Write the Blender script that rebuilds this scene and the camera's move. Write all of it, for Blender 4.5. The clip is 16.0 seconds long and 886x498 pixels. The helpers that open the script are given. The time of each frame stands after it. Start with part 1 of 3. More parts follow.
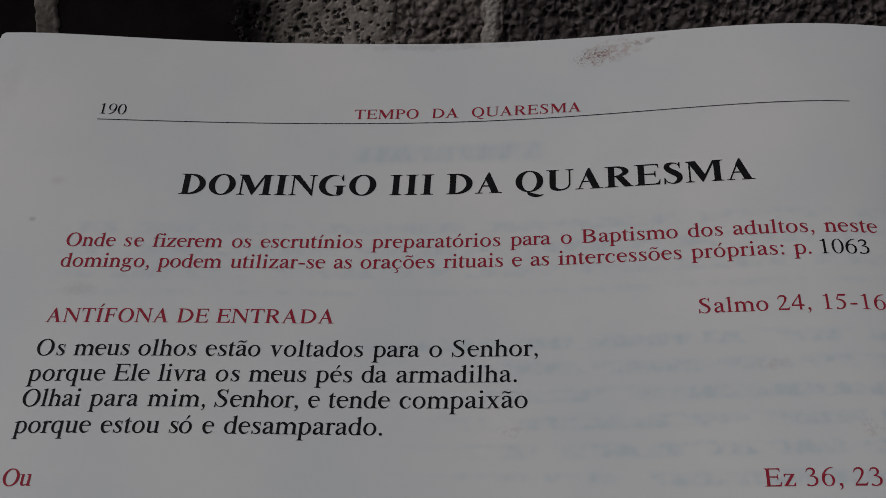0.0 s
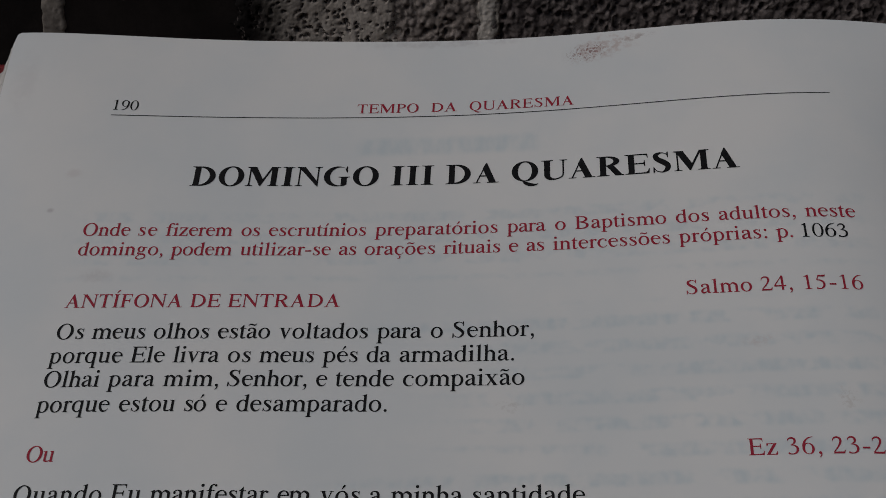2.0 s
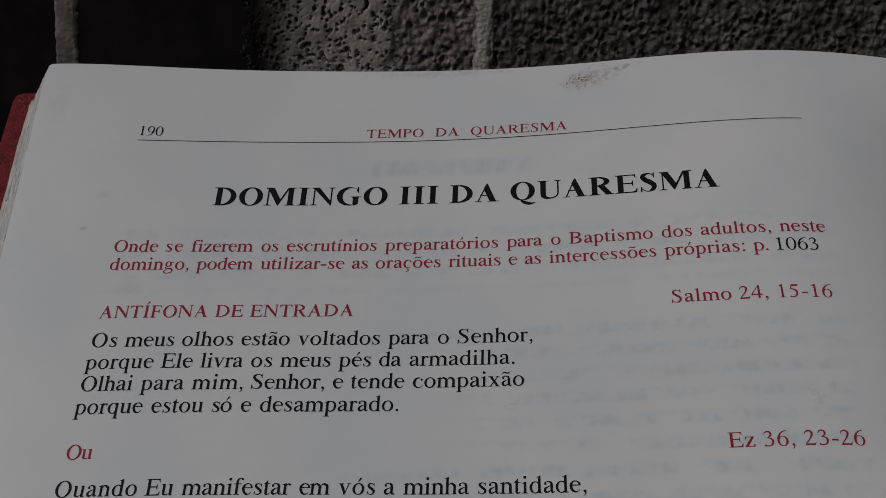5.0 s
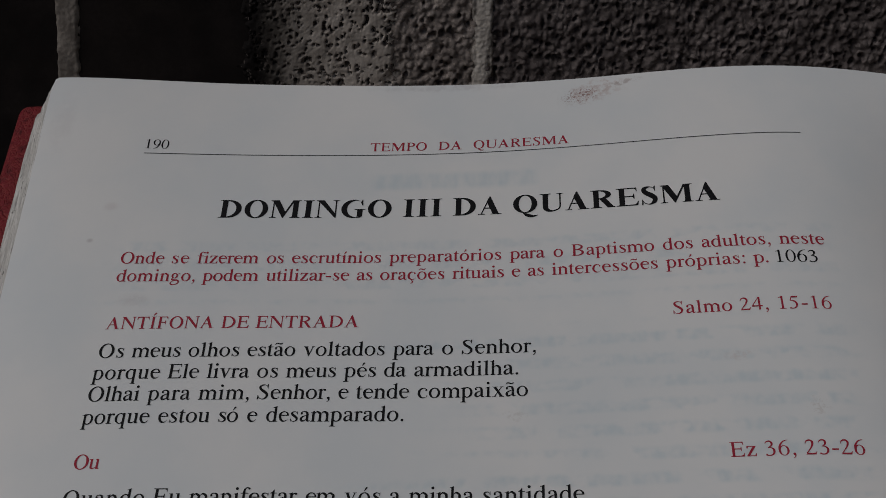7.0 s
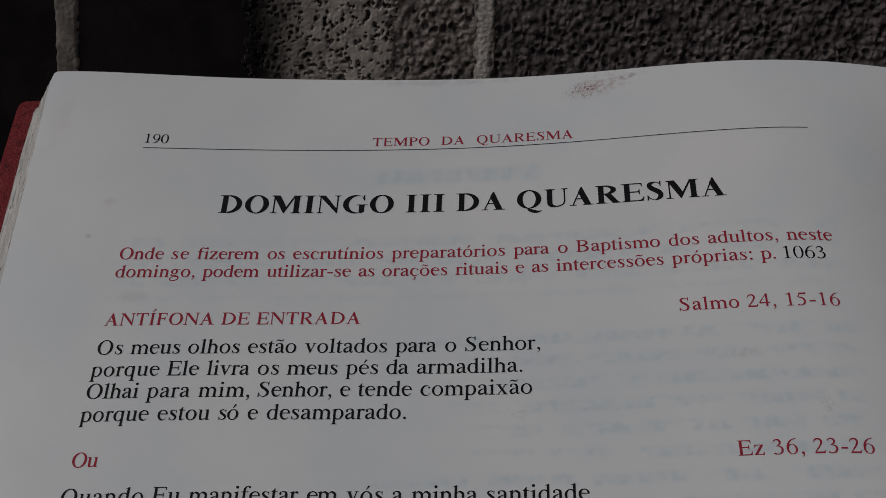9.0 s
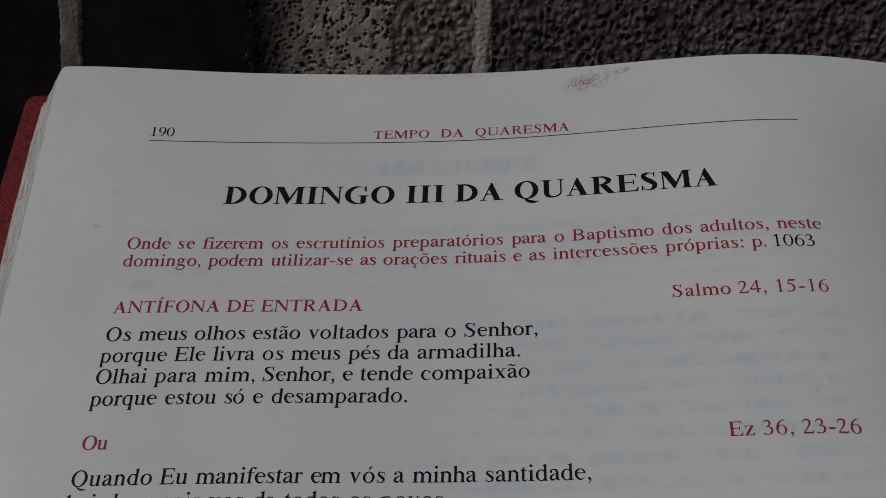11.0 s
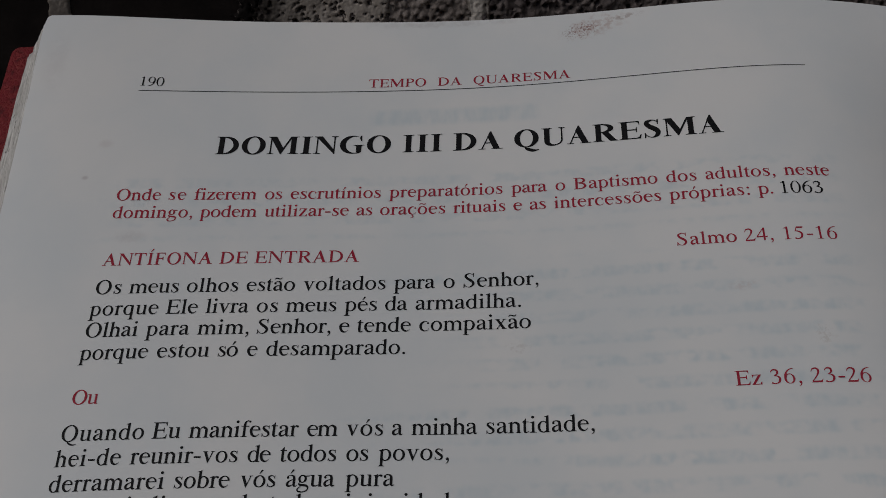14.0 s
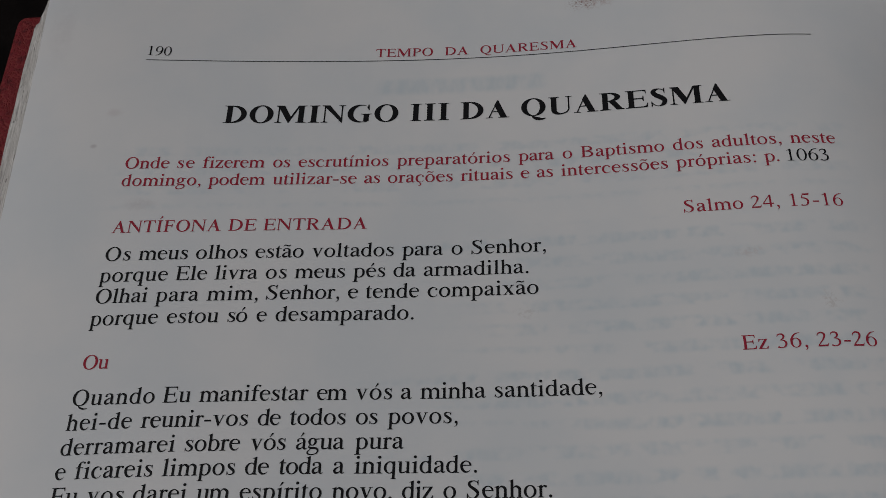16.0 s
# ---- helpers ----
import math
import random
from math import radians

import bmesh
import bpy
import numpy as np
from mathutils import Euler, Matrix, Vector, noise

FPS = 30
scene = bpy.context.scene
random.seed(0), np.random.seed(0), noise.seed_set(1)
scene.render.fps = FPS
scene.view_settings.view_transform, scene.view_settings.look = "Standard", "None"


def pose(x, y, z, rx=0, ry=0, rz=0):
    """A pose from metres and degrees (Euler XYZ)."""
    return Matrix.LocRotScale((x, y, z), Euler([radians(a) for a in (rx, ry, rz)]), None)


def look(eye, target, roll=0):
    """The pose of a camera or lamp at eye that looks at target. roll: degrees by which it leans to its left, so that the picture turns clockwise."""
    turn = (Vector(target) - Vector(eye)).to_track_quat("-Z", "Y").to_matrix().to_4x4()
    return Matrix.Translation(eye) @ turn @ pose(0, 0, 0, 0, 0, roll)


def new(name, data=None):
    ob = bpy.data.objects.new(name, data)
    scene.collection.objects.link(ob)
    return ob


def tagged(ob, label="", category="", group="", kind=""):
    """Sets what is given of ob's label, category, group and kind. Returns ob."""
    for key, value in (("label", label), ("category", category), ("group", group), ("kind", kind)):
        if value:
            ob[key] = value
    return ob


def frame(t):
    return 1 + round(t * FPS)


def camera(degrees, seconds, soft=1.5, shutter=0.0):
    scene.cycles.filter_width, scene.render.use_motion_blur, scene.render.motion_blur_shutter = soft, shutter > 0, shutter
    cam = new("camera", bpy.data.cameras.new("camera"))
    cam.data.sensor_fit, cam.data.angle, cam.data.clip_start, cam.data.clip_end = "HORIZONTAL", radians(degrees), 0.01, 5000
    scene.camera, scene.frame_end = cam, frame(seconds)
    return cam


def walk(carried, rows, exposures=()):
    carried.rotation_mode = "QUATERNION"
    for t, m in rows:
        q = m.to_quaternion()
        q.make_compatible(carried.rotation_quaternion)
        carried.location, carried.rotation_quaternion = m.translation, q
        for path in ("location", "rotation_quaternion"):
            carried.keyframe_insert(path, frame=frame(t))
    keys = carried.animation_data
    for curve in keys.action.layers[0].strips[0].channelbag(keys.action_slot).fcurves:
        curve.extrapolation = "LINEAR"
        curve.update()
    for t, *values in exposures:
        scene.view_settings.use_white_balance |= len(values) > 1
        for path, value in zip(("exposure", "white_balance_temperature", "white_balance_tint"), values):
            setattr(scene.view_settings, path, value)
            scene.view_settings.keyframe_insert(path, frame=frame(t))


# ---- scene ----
from mathutils.geometry import tessellate_polygon

# The book's own frame: x across the page, y up the page, z off the paper, in metres.
BOOK = pose(0, 0, 1.2, 28, 0, 0) @ pose(0, 0, 0, 0, -6.5, 0)
cam = camera(43.39, 16.0, soft=0.75)
ROWS = [
    (0.0, 0.0219, -0.1481, 0.1682, 34.96, 6.13, 3.00),
    (0.5, 0.0217, -0.1498, 0.1683, 35.11, 6.36, 3.14),
    (1.0, 0.0218, -0.1519, 0.1711, 35.03, 6.41, 3.09),
    (1.5, 0.0223, -0.1548, 0.1733, 35.06, 6.37, 2.74),
    (2.0, 0.0225, -0.1562, 0.1750, 34.98, 6.23, 2.61),
    (2.5, 0.0219, -0.1589, 0.1765, 35.07, 5.97, 2.61),
    (3.0, 0.0219, -0.1607, 0.1774, 35.26, 5.95, 2.68),
    (3.5, 0.0205, -0.1635, 0.1813, 35.25, 5.83, 2.35),
    (4.0, 0.0210, -0.1652, 0.1845, 35.51, 5.98, 2.24),
    (4.5, 0.0204, -0.1677, 0.1890, 36.04, 5.86, 2.26),
    (4.7, 0.0214, -0.1680, 0.1894, 36.00, 5.91, 2.13),
    (6.8, 0.0191, -0.1695, 0.1898, 36.77, 5.62, 2.02),
    (7.0, 0.0194, -0.1704, 0.1915, 36.79, 5.60, 1.96),
    (7.5, 0.0198, -0.1694, 0.1914, 36.95, 5.50, 1.91),
    (8.0, 0.0195, -0.1669, 0.1885, 36.89, 5.53, 1.98),
    (8.5, 0.0187, -0.1658, 0.1873, 36.79, 5.52, 1.94),
    (9.0, 0.0184, -0.1691, 0.1889, 36.71, 5.55, 2.00),
    (9.2, 0.0187, -0.1701, 0.1903, 36.59, 5.52, 1.91),
    (11.3, 0.0186, -0.1750, 0.1922, 36.75, 5.53, 1.86),
    (11.5, 0.0189, -0.1750, 0.1914, 36.66, 5.44, 1.69),
    (12.0, 0.0181, -0.1748, 0.1890, 36.40, 5.38, 1.62),
    (12.5, 0.0181, -0.1731, 0.1863, 36.01, 5.39, 1.63),
    (13.0, 0.0162, -0.1723, 0.1846, 35.75, 5.22, 1.69),
    (13.5, 0.0159, -0.1730, 0.1838, 35.48, 5.28, 1.64),
    (14.0, 0.0173, -0.1750, 0.1849, 35.25, 5.49, 1.52),
    (14.5, 0.0169, -0.1761, 0.1853, 35.07, 5.43, 1.58),
    (15.0, 0.0166, -0.1761, 0.1842, 34.91, 5.26, 1.62),
    (15.5, 0.0149, -0.1773, 0.1840, 34.64, 5.32, 1.69),
    (16.0, 0.0154, -0.1788, 0.1840, 34.49, 5.40, 1.51),
]
walk(cam, [(t, BOOK @ pose(x, y, z, rx, ry, rz)) for t, x, y, z, rx, ry, rz in ROWS])

# ---- light: a soft, overcast day from above and from the reader's left ----
SUN_UP, SUN_ROUND = 45.0, 242.0
world = bpy.data.worlds.new("overcast_sky")
scene.world = world
world.use_nodes = True
wn = world.node_tree
sky = wn.nodes.new("ShaderNodeTexSky")
sky.sky_type, sky.sun_disc = "NISHITA", False
sky.sun_elevation, sky.sun_rotation = radians(SUN_UP), radians(SUN_ROUND)
sky.air_density, sky.dust_density, sky.ozone_density = 1.0, 2.5, 1.0
wn.links.new(sky.outputs[0], wn.nodes["Background"].inputs[0])
wn.nodes["Background"].inputs[1].default_value = 0.042
sun = new("sun", bpy.data.lights.new("sun", "SUN"))
sun.data.energy, sun.data.angle, sun.data.color = 1.60, radians(45), (1.0, 0.98, 0.955)
away = Vector((math.sin(radians(SUN_ROUND)) * math.cos(radians(SUN_UP)), math.cos(radians(SUN_ROUND)) * math.cos(radians(SUN_UP)), math.sin(radians(SUN_UP))))
sun.matrix_world = look(away * 5 + Vector((0, 0, 1.2)), (0, 0, 1.2))
scene.view_settings.exposure = -0.87


# ---- materials ----
class Nodes:
    """A short way of writing node materials."""

    def __init__(self, name, rough=0.6, metal=0.0, spec=0.5):
        self.mat = bpy.data.materials.new(name)
        self.mat.use_nodes = True
        self.t = self.mat.node_tree
        self.b = self.t.nodes["Principled BSDF"]
        self.b.inputs["Roughness"].default_value = rough
        self.b.inputs["Metallic"].default_value = metal
        self.b.inputs["Specular IOR Level"].default_value = spec
        self.co = self.t.nodes.new("ShaderNodeTexCoord").outputs["Object"]

    def put(self, socket, value):
        if isinstance(value, bpy.types.NodeSocket):
            self.t.links.new(value, socket)
        elif value is not None:
            socket.default_value = (*value, 1) if isinstance(value, tuple) and len(value) == 3 and socket.type == "RGBA" else value

    def math(self, op, a, b=None, c=None, clamp=False):
        n = self.t.nodes.new("ShaderNodeMath")
        n.operation, n.use_clamp = op, clamp
        for s, v in zip(n.inputs, (a, b, c)):
            self.put(s, v)
        return n.outputs[0]

    def mapped(self, scale=(1, 1, 1), at=(0, 0, 0)):
        n = self.t.nodes.new("ShaderNodeMapping")
        self.put(n.inputs["Vector"], self.co)
        n.inputs["Scale"].default_value, n.inputs["Location"].default_value = scale, at
        return n.outputs[0]

    def noise(self, scale, detail=3.0, rough=0.55, vector=None):
        n = self.t.nodes.new("ShaderNodeTexNoise")
        self.put(n.inputs["Vector"], vector or self.co)
        n.inputs["Scale"].default_value, n.inputs["Detail"].default_value, n.inputs["Roughness"].default_value = scale, detail, rough
        return n.outputs["Fac"]

    def cells(self, scale, feature="F1", vector=None):
        n = self.t.nodes.new("ShaderNodeTexVoronoi")
        n.feature = feature
        self.put(n.inputs["Vector"], vector or self.co)
        n.inputs["Scale"].default_value = scale
        return n.outputs["Distance"]

    def ramp(self, fac, *stops):
        n = self.t.nodes.new("ShaderNodeValToRGB")
        while len(n.color_ramp.elements) < len(stops):
            n.color_ramp.elements.new(0.5)
        for e, (at, colour) in zip(n.color_ramp.elements, stops):
            e.position, e.color = at, (*colour, 1) if isinstance(colour, tuple) else (colour, colour, colour, 1)
        self.put(n.inputs[0], fac)
        return n.outputs[0]

    def mix(self, fac, a, b, kind="MIX"):
        n = self.t.nodes.new("ShaderNodeMix")
        n.data_type, n.blend_type = "RGBA", kind
        self.put(n.inputs[0], fac), self.put(n.inputs[6], a), self.put(n.inputs[7], b)
        return n.outputs[2]

    def step(self, value, low, high):
        n = self.t.nodes.new("ShaderNodeMapRange")
        n.interpolation_type = "SMOOTHSTEP"
        self.put(n.inputs[0], value)
        n.inputs[1].default_value, n.inputs[2].default_value = low, high
        return n.outputs[0]

    def axes(self):
        n = self.t.nodes.new("ShaderNodeSeparateXYZ")
        self.put(n.inputs[0], self.co)
        return n.outputs

    def colour(self, value):
        self.put(self.b.inputs["Base Color"], value)
        return self

    def bump(self, height, strength, distance):
        n = self.t.nodes.new("ShaderNodeBump")
        n.inputs["Strength"].default_value, n.inputs["Distance"].default_value = strength, distance
        self.put(n.inputs["Height"], height)
        self.put(self.b.inputs["Normal"], n.outputs[0])
        return self


def paper():
    m = Nodes("printed_paper", 0.62, spec=0.1)
    x, y, _ = m.axes()
    cloud = m.noise(28, 4)
    base = m.mix(m.step(cloud, 0.3, 0.7), (0.690, 0.717, 0.742), (0.768, 0.766, 0.770))
    # print of the other side, showing through as pale, mirrored lines of words
    rowed = m.math("FRACT", m.math("DIVIDE", m.math("ADD", y, 0.0030), 0.00505))
    line = m.math("MULTIPLY", m.step(rowed, 0.05, 0.28), m.math("SUBTRACT", 1.0, m.step(rowed, 0.52, 0.8)))
    words = m.step(m.noise(1.0, 2, 0.6, m.mapped((150, 198, 1))), 0.38, 0.56)
    letters = m.step(m.noise(1.0, 1, 0.5, m.mapped((520, 330, 1))), 0.1, 0.9)
    column = m.step(m.math("ADD", x, m.math("MULTIPLY", m.noise(1.0, 0, 0.5, m.mapped((0, 198, 1), (3, 0, 0))), 0.12)), 0.045, 0.075)
    below = m.math("SUBTRACT", 1.0, m.step(y, -0.050, -0.046))
    upper = m.math("MULTIPLY", m.step(y, -0.042, -0.040), m.math("SUBTRACT", 1.0, m.step(y, -0.025, -0.022)))
    where = m.math("ADD", m.math("MULTIPLY", below, column), m.math("MULTIPLY", upper, 0.7), clamp=True)
    inside = m.math("MULTIPLY", m.step(x, -0.082, -0.07), m.math("SUBTRACT", 1.0, m.step(x, 0.072, 0.08)))
    ghost = m.math("MULTIPLY", m.math("MULTIPLY", line, m.math("MULTIPLY", words, letters)), m.math("MULTIPLY", where, inside))
    head = m.math("MULTIPLY", m.math("SUBTRACT", 1.0, m.step(m.math("ABSOLUTE", m.math("ADD", y, 0.0080)), 0.0012, 0.0032)),
                  m.math("SUBTRACT", 1.0, m.step(m.math("ABSOLUTE", m.math("ADD", x, 0.0025)), 0.017, 0.020)))
    head = m.math("MULTIPLY", head, m.step(m.noise(1.0, 2, 0.6, m.mapped((300, 130, 1))), 0.12, 0.85))
    base = m.mix(m.math("MULTIPLY", m.math("ADD", ghost, head, clamp=True), 0.88), base, (0.575, 0.645, 0.69))

    def mark(colour, base, cx, cy, rx, ry, turn, low, high, scale, strength):
        px, py = m.math("SUBTRACT", x, cx), m.math("SUBTRACT", y, cy)
        c, s = math.cos(radians(turn)), math.sin(radians(turn))
        u = m.math("DIVIDE", m.math("ADD", m.math("MULTIPLY", px, c), m.math("MULTIPLY", py, s)), rx)
        v = m.math("DIVIDE", m.math("SUBTRACT", m.math("MULTIPLY", py, c), m.math("MULTIPLY", px, s)), ry)
        far = m.math("SQRT", m.math("ADD", m.math("MULTIPLY", u, u), m.math("MULTIPLY", v, v)))
        fall = m.math("SUBTRACT", 1.0, m.step(far, 0.15, 1.0))
        fleck = m.step(m.math("ADD", m.noise(scale, 3, 0.65), m.math("MULTIPLY", fall, 0.16)), low, high)
        return m.mix(m.math("MULTIPLY", m.math("MULTIPLY", fall, fleck), strength), base, colour)

    rust = (0.22, 0.105, 0.100)
    base = mark(rust, base, 0.0268, 0.0160, 0.0074, 0.0040, 18, 0.62, 0.73, 1900, 0.85)
    base = mark((0.40, 0.25, 0.22), base, 0.0300, 0.0172, 0.0110, 0.0050, 18, 0.50, 0.80, 800, 0.50)
    base = mark((0.32, 0.25, 0.24), base, 0.0372, 0.0193, 0.0055, 0.0014, 12, 0.52, 0.7, 900, 0.55)
    base = mark((0.45, 0.36, 0.38), base, -0.0798, -0.0153, 0.0026, 0.0018, 0, 0.3, 0.7, 500, 0.19)
    base = mark((0.34, 0.30, 0.32), base, -0.0828, -0.0244, 0.0011, 0.0008, 0, 0.3, 0.6, 700, 0.40)
    base = mark((0.50, 0.38, 0.36), base, 0.0545, -0.0566, 0.0042, 0.0018, 10, 0.45, 0.75, 700, 0.30)
    base = mark((0.38, 0.32, 0.29), base, 0.0675, -0.0684, 0.0032, 0.0042, 0, 0.60, 0.78, 1100, 0.25)
    base = mark((0.40, 0.36, 0.34), base, 0.0112, -0.0680, 0.0045, 0.0020, 0, 0.56, 0.78, 900, 0.25)
    base = mark((0.50, 0.47, 0.49), base, -0.0700, -0.0400, 0.0050, 0.0025, 0, 0.4, 0.7, 400, 0.3)
    base = mark((0.44, 0.42, 0.44), base, -0.0040, 0.0212, 0.030, 0.0022, 0, 0.5, 0.8, 300, 0.35)
    base = mark((0.50, 0.48, 0.50), base, -0.0960, 0.0090, 0.0050, 0.0140, 0, 0.4, 0.8, 220, 0.18)
    m.colour(base)
    return m.bump(m.math("ADD", m.noise(900, 4), m.math("MULTIPLY", m.noise(45, 3), 2.5)), 0.035, 0.0006).mat


def page_edge():
    m = Nodes("page_edges", 0.85)
    streak = m.noise(1.0, 4, 0.7, m.mapped((1500, 45, 2600)))
    sheaf = m.noise(1.0, 2, 0.6, m.mapped((420, 16, 700)))
    spot = m.step(m.noise(1.0, 3, 0.7, m.mapped((700, 260, 900))), 0.62, 0.70)
    base = m.ramp(streak, (0.25, (0.24, 0.225, 0.22)), (0.44, (0.57, 0.55, 0.53)), (0.62, (0.78, 0.765, 0.745)))
    base = m.mix(m.step(sheaf, 0.40, 0.62), m.mix(0.28, base, (0.30, 0.285, 0.275)), base)
    m.colour(m.mix(m.math("MULTIPLY", spot, 0.8), base, (0.10, 0.095, 0.092)))
    return m.bump(streak, 0.8, 0.0006).mat


def leather():
    m = Nodes("red_leather", 0.55, spec=0.25)
    bent = m.t.nodes.new("ShaderNodeVectorMath")
    bent.operation = "MULTIPLY_ADD"
    wob = m.t.nodes.new("ShaderNodeTexNoise")
    m.put(wob.inputs["Vector"], m.co)
    wob.inputs["Scale"].default_value = 500
    m.put(bent.inputs[0], wob.outputs["Color"])
    bent.inputs[1].default_value = (0.0026, 0.0026, 0.0026)
    m.put(bent.inputs[2], m.co)
    grain = m.cells(820, "DISTANCE_TO_EDGE", bent.outputs[0])
    crease = m.step(grain, 0.03, 0.20)
    base = m.mix(crease, (0.240, 0.030, 0.032), (0.190, 0.010, 0.018))
    base = m.mix(m.step(m.noise(420, 4, 0.7), 0.50, 0.70), base, (0.085, 0.006, 0.010))
    m.colour(base)
    return m.bump(m.math("ADD", crease, m.math("MULTIPLY", m.noise(2500, 2), 0.3)), 0.7, 0.0004).mat


def ink(name, dark, light):
    m = Nodes(name, 0.6, spec=0.12)
    return m.colour(m.mix(m.step(m.noise(1600, 3), 0.3, 0.75), dark, light)).mat


def stone(name, dark, light, grain, rough=0.9, depth=0.0004, bump=0.5, spec=0.2, soot=None, smear=None, grit=0.0):
    m = Nodes(name, rough, spec=spec)
    fine, wide = m.noise(grain, 5, 0.65), m.noise(grain * 0.09, 3)
    tint = m.mix(m.step(wide, 0.3, 0.7), dark, light)
    tint = m.mix(m.step(fine, 0.32, 0.72), m.mix(0.45, tint, dark), tint)
    if grit:
        # grains of paler and darker mineral
        n = m.t.nodes.new("ShaderNodeTexVoronoi")
        m.put(n.inputs["Vector"], m.co)
        n.inputs["Scale"].default_value = 640
        tone = m.math("MULTIPLY_ADD", m.math("POWER", n.outputs["Color"], 1.6), 1.5, 0.42)
        tint = m.mix(grit, tint, m.mix(1.0, tint, tone, "MULTIPLY"))
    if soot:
        # near black at low x, passing into the tint over a ragged, soft border
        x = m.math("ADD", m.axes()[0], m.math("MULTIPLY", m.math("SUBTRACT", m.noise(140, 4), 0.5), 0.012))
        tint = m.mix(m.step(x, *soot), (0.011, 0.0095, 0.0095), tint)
    if smear:
        # mortar wiped thin at both sides of its joint, in upright streaks
        x = m.math("ADD", m.axes()[0], m.math("MULTIPLY", m.math("SUBTRACT", m.noise(1.0, 4, 0.7, m.mapped((700, 700, 260))), 0.5), 0.0060))
        off = m.math("ABSOLUTE", m.math("SUBTRACT", x, smear[0]))
        tint = m.mix(m.step(off, smear[1], smear[2]), tint, (0.095, 0.080, 0.071))
    m.colour(tint)
    return m.bump(fine, bump, depth).mat


PAPER, EDGES, LEATHER = paper(), page_edge(), leather()
BLACK_INK = ink("black_ink", (0.006, 0.006, 0.0075), (0.014, 0.014, 0.0165))
RED_INK = ink("red_ink", (0.320, 0.021, 0.044), (0.395, 0.035, 0.063))
GREY_INK = ink("thin_black_ink", (0.030, 0.030, 0.033), (0.055, 0.055, 0.06))
ROUGH = stone("rough_dark_stone", (0.078, 0.065, 0.064), (0.190, 0.163, 0.158), 1100, grit=0.6, bump=0.3)
# paler copy of ROUGH: the wall's brighter light here is put into the colour
ROUGH_PALE = stone("rough_stone_lit_paler", (0.15, 0.127, 0.117), (0.33, 0.288, 0.268), 900, grit=0.6, bump=0.3)
# darker colour for the cement's deep pits: the shade inside them is painted
PITS = stone("shaded_pits", (0.050, 0.042, 0.040), (0.095, 0.080, 0.074), 700)
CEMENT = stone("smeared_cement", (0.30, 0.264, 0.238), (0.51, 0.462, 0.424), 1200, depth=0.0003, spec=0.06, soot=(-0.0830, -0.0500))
CEMENT_DIM = stone("grey_mortar", (0.14, 0.122, 0.110), (0.25, 0.222, 0.20), 1200, depth=0.0003)
MORTAR = stone("pale_mortar", (0.42, 0.385, 0.355), (0.66, 0.615, 0.57), 1500, depth=0.0003, smear=(0.0063, 0.0014, 0.0052))
BLACK_STONE = stone("black_stone", (0.012, 0.0100, 0.0100), (0.022, 0.0180, 0.0175), 500, rough=0.95, spec=0.05)
DULL = stone("old_plaster", (0.20, 0.19, 0.17), (0.30, 0.28, 0.26), 60)
FLOOR = stone("stone_floor", (0.16, 0.15, 0.14), (0.24, 0.225, 0.21), 40)
WOOD = stone("dark_wood", (0.035, 0.020, 0.012), (0.07, 0.042, 0.026), 120, rough=0.5)


# ---- mesh helpers ----
def mesh_of(name, verts, faces, *materials):
    me = bpy.data.meshes.new(name)
    me.from_pydata(verts, [], faces)
    for mat in materials:
        me.materials.append(mat)
    me.update()
    return me


def part(name, me, parent, label=""):
    ob = new(name, me)
    ob.parent = parent
    return tagged(ob, label)


def smooth(me):
    me.polygons.foreach_set("use_smooth", [True] * len(me.polygons))
    return me


def sharp(me, degrees=40):
    me.set_sharp_from_angle(angle=radians(degrees))
    return me


def grid_faces(nx, ny):
    return [(j * nx + i, j * nx + i + 1, (j + 1) * nx + i + 1, (j + 1) * nx + i) for j in range(ny - 1) for i in range(nx - 1)]


def box(name, lo, hi, mat, bevel=0.002):
    bm = bmesh.new()
    bmesh.ops.create_cube(bm, size=1)
    size, mid = [b - a for a, b in zip(lo, hi)], [(a + b) / 2 for a, b in zip(lo, hi)]
    for v in bm.verts:
        v.co = Vector(c * s + m for c, s, m in zip(v.co, size, mid))
    if bevel:
        bmesh.ops.bevel(bm, geom=bm.edges[:], offset=bevel, segments=2, affect="EDGES", profile=0.6)
    me = bpy.data.meshes.new(name)
    bm.to_mesh(me)
    bm.free()
    me.materials.append(mat)
    return me


# ---- the ground and the wall behind the book ----
WALL_Y = 0.185
tagged(new("floor", box("floor", (-30, -30, -0.2), (30, 30, 0.0), FLOOR, 0)), "plain grey stone floor", "floor", kind="structure")
wall = tagged(new("wall_north", box("wall_north", (-3, WALL_Y + 0.03, 0), (3, WALL_Y + 0.4, 3.0), DULL, 0.004)), "old wall of dark pitted stone with pale mortar joints", "wall", kind="structure")

# added out of view to hold back sky light from the page's right side
tagged(new("light_blocker_east", box("light_blocker_east", (0.9, -3.0, 0), (1.1, WALL_Y + 0.029, 3.0), DULL, 0.004)), "plain unseen wall added to block light from the right", "wall", kind="structure")


def spread(lo, hi, step):
    n = max(2, round((hi - lo) / step) + 1)
    return [lo + (hi - lo) * i / (n - 1) for i in range(n)]


def lean(x, z):
    """The joints beyond the cement band stand a little out of plumb."""
    return 0.08 * (z - 1.17) * min(1.0, max(0.0, (-0.03 - x) / 0.045)) if 1.0 < z < 1.4 else 0.0


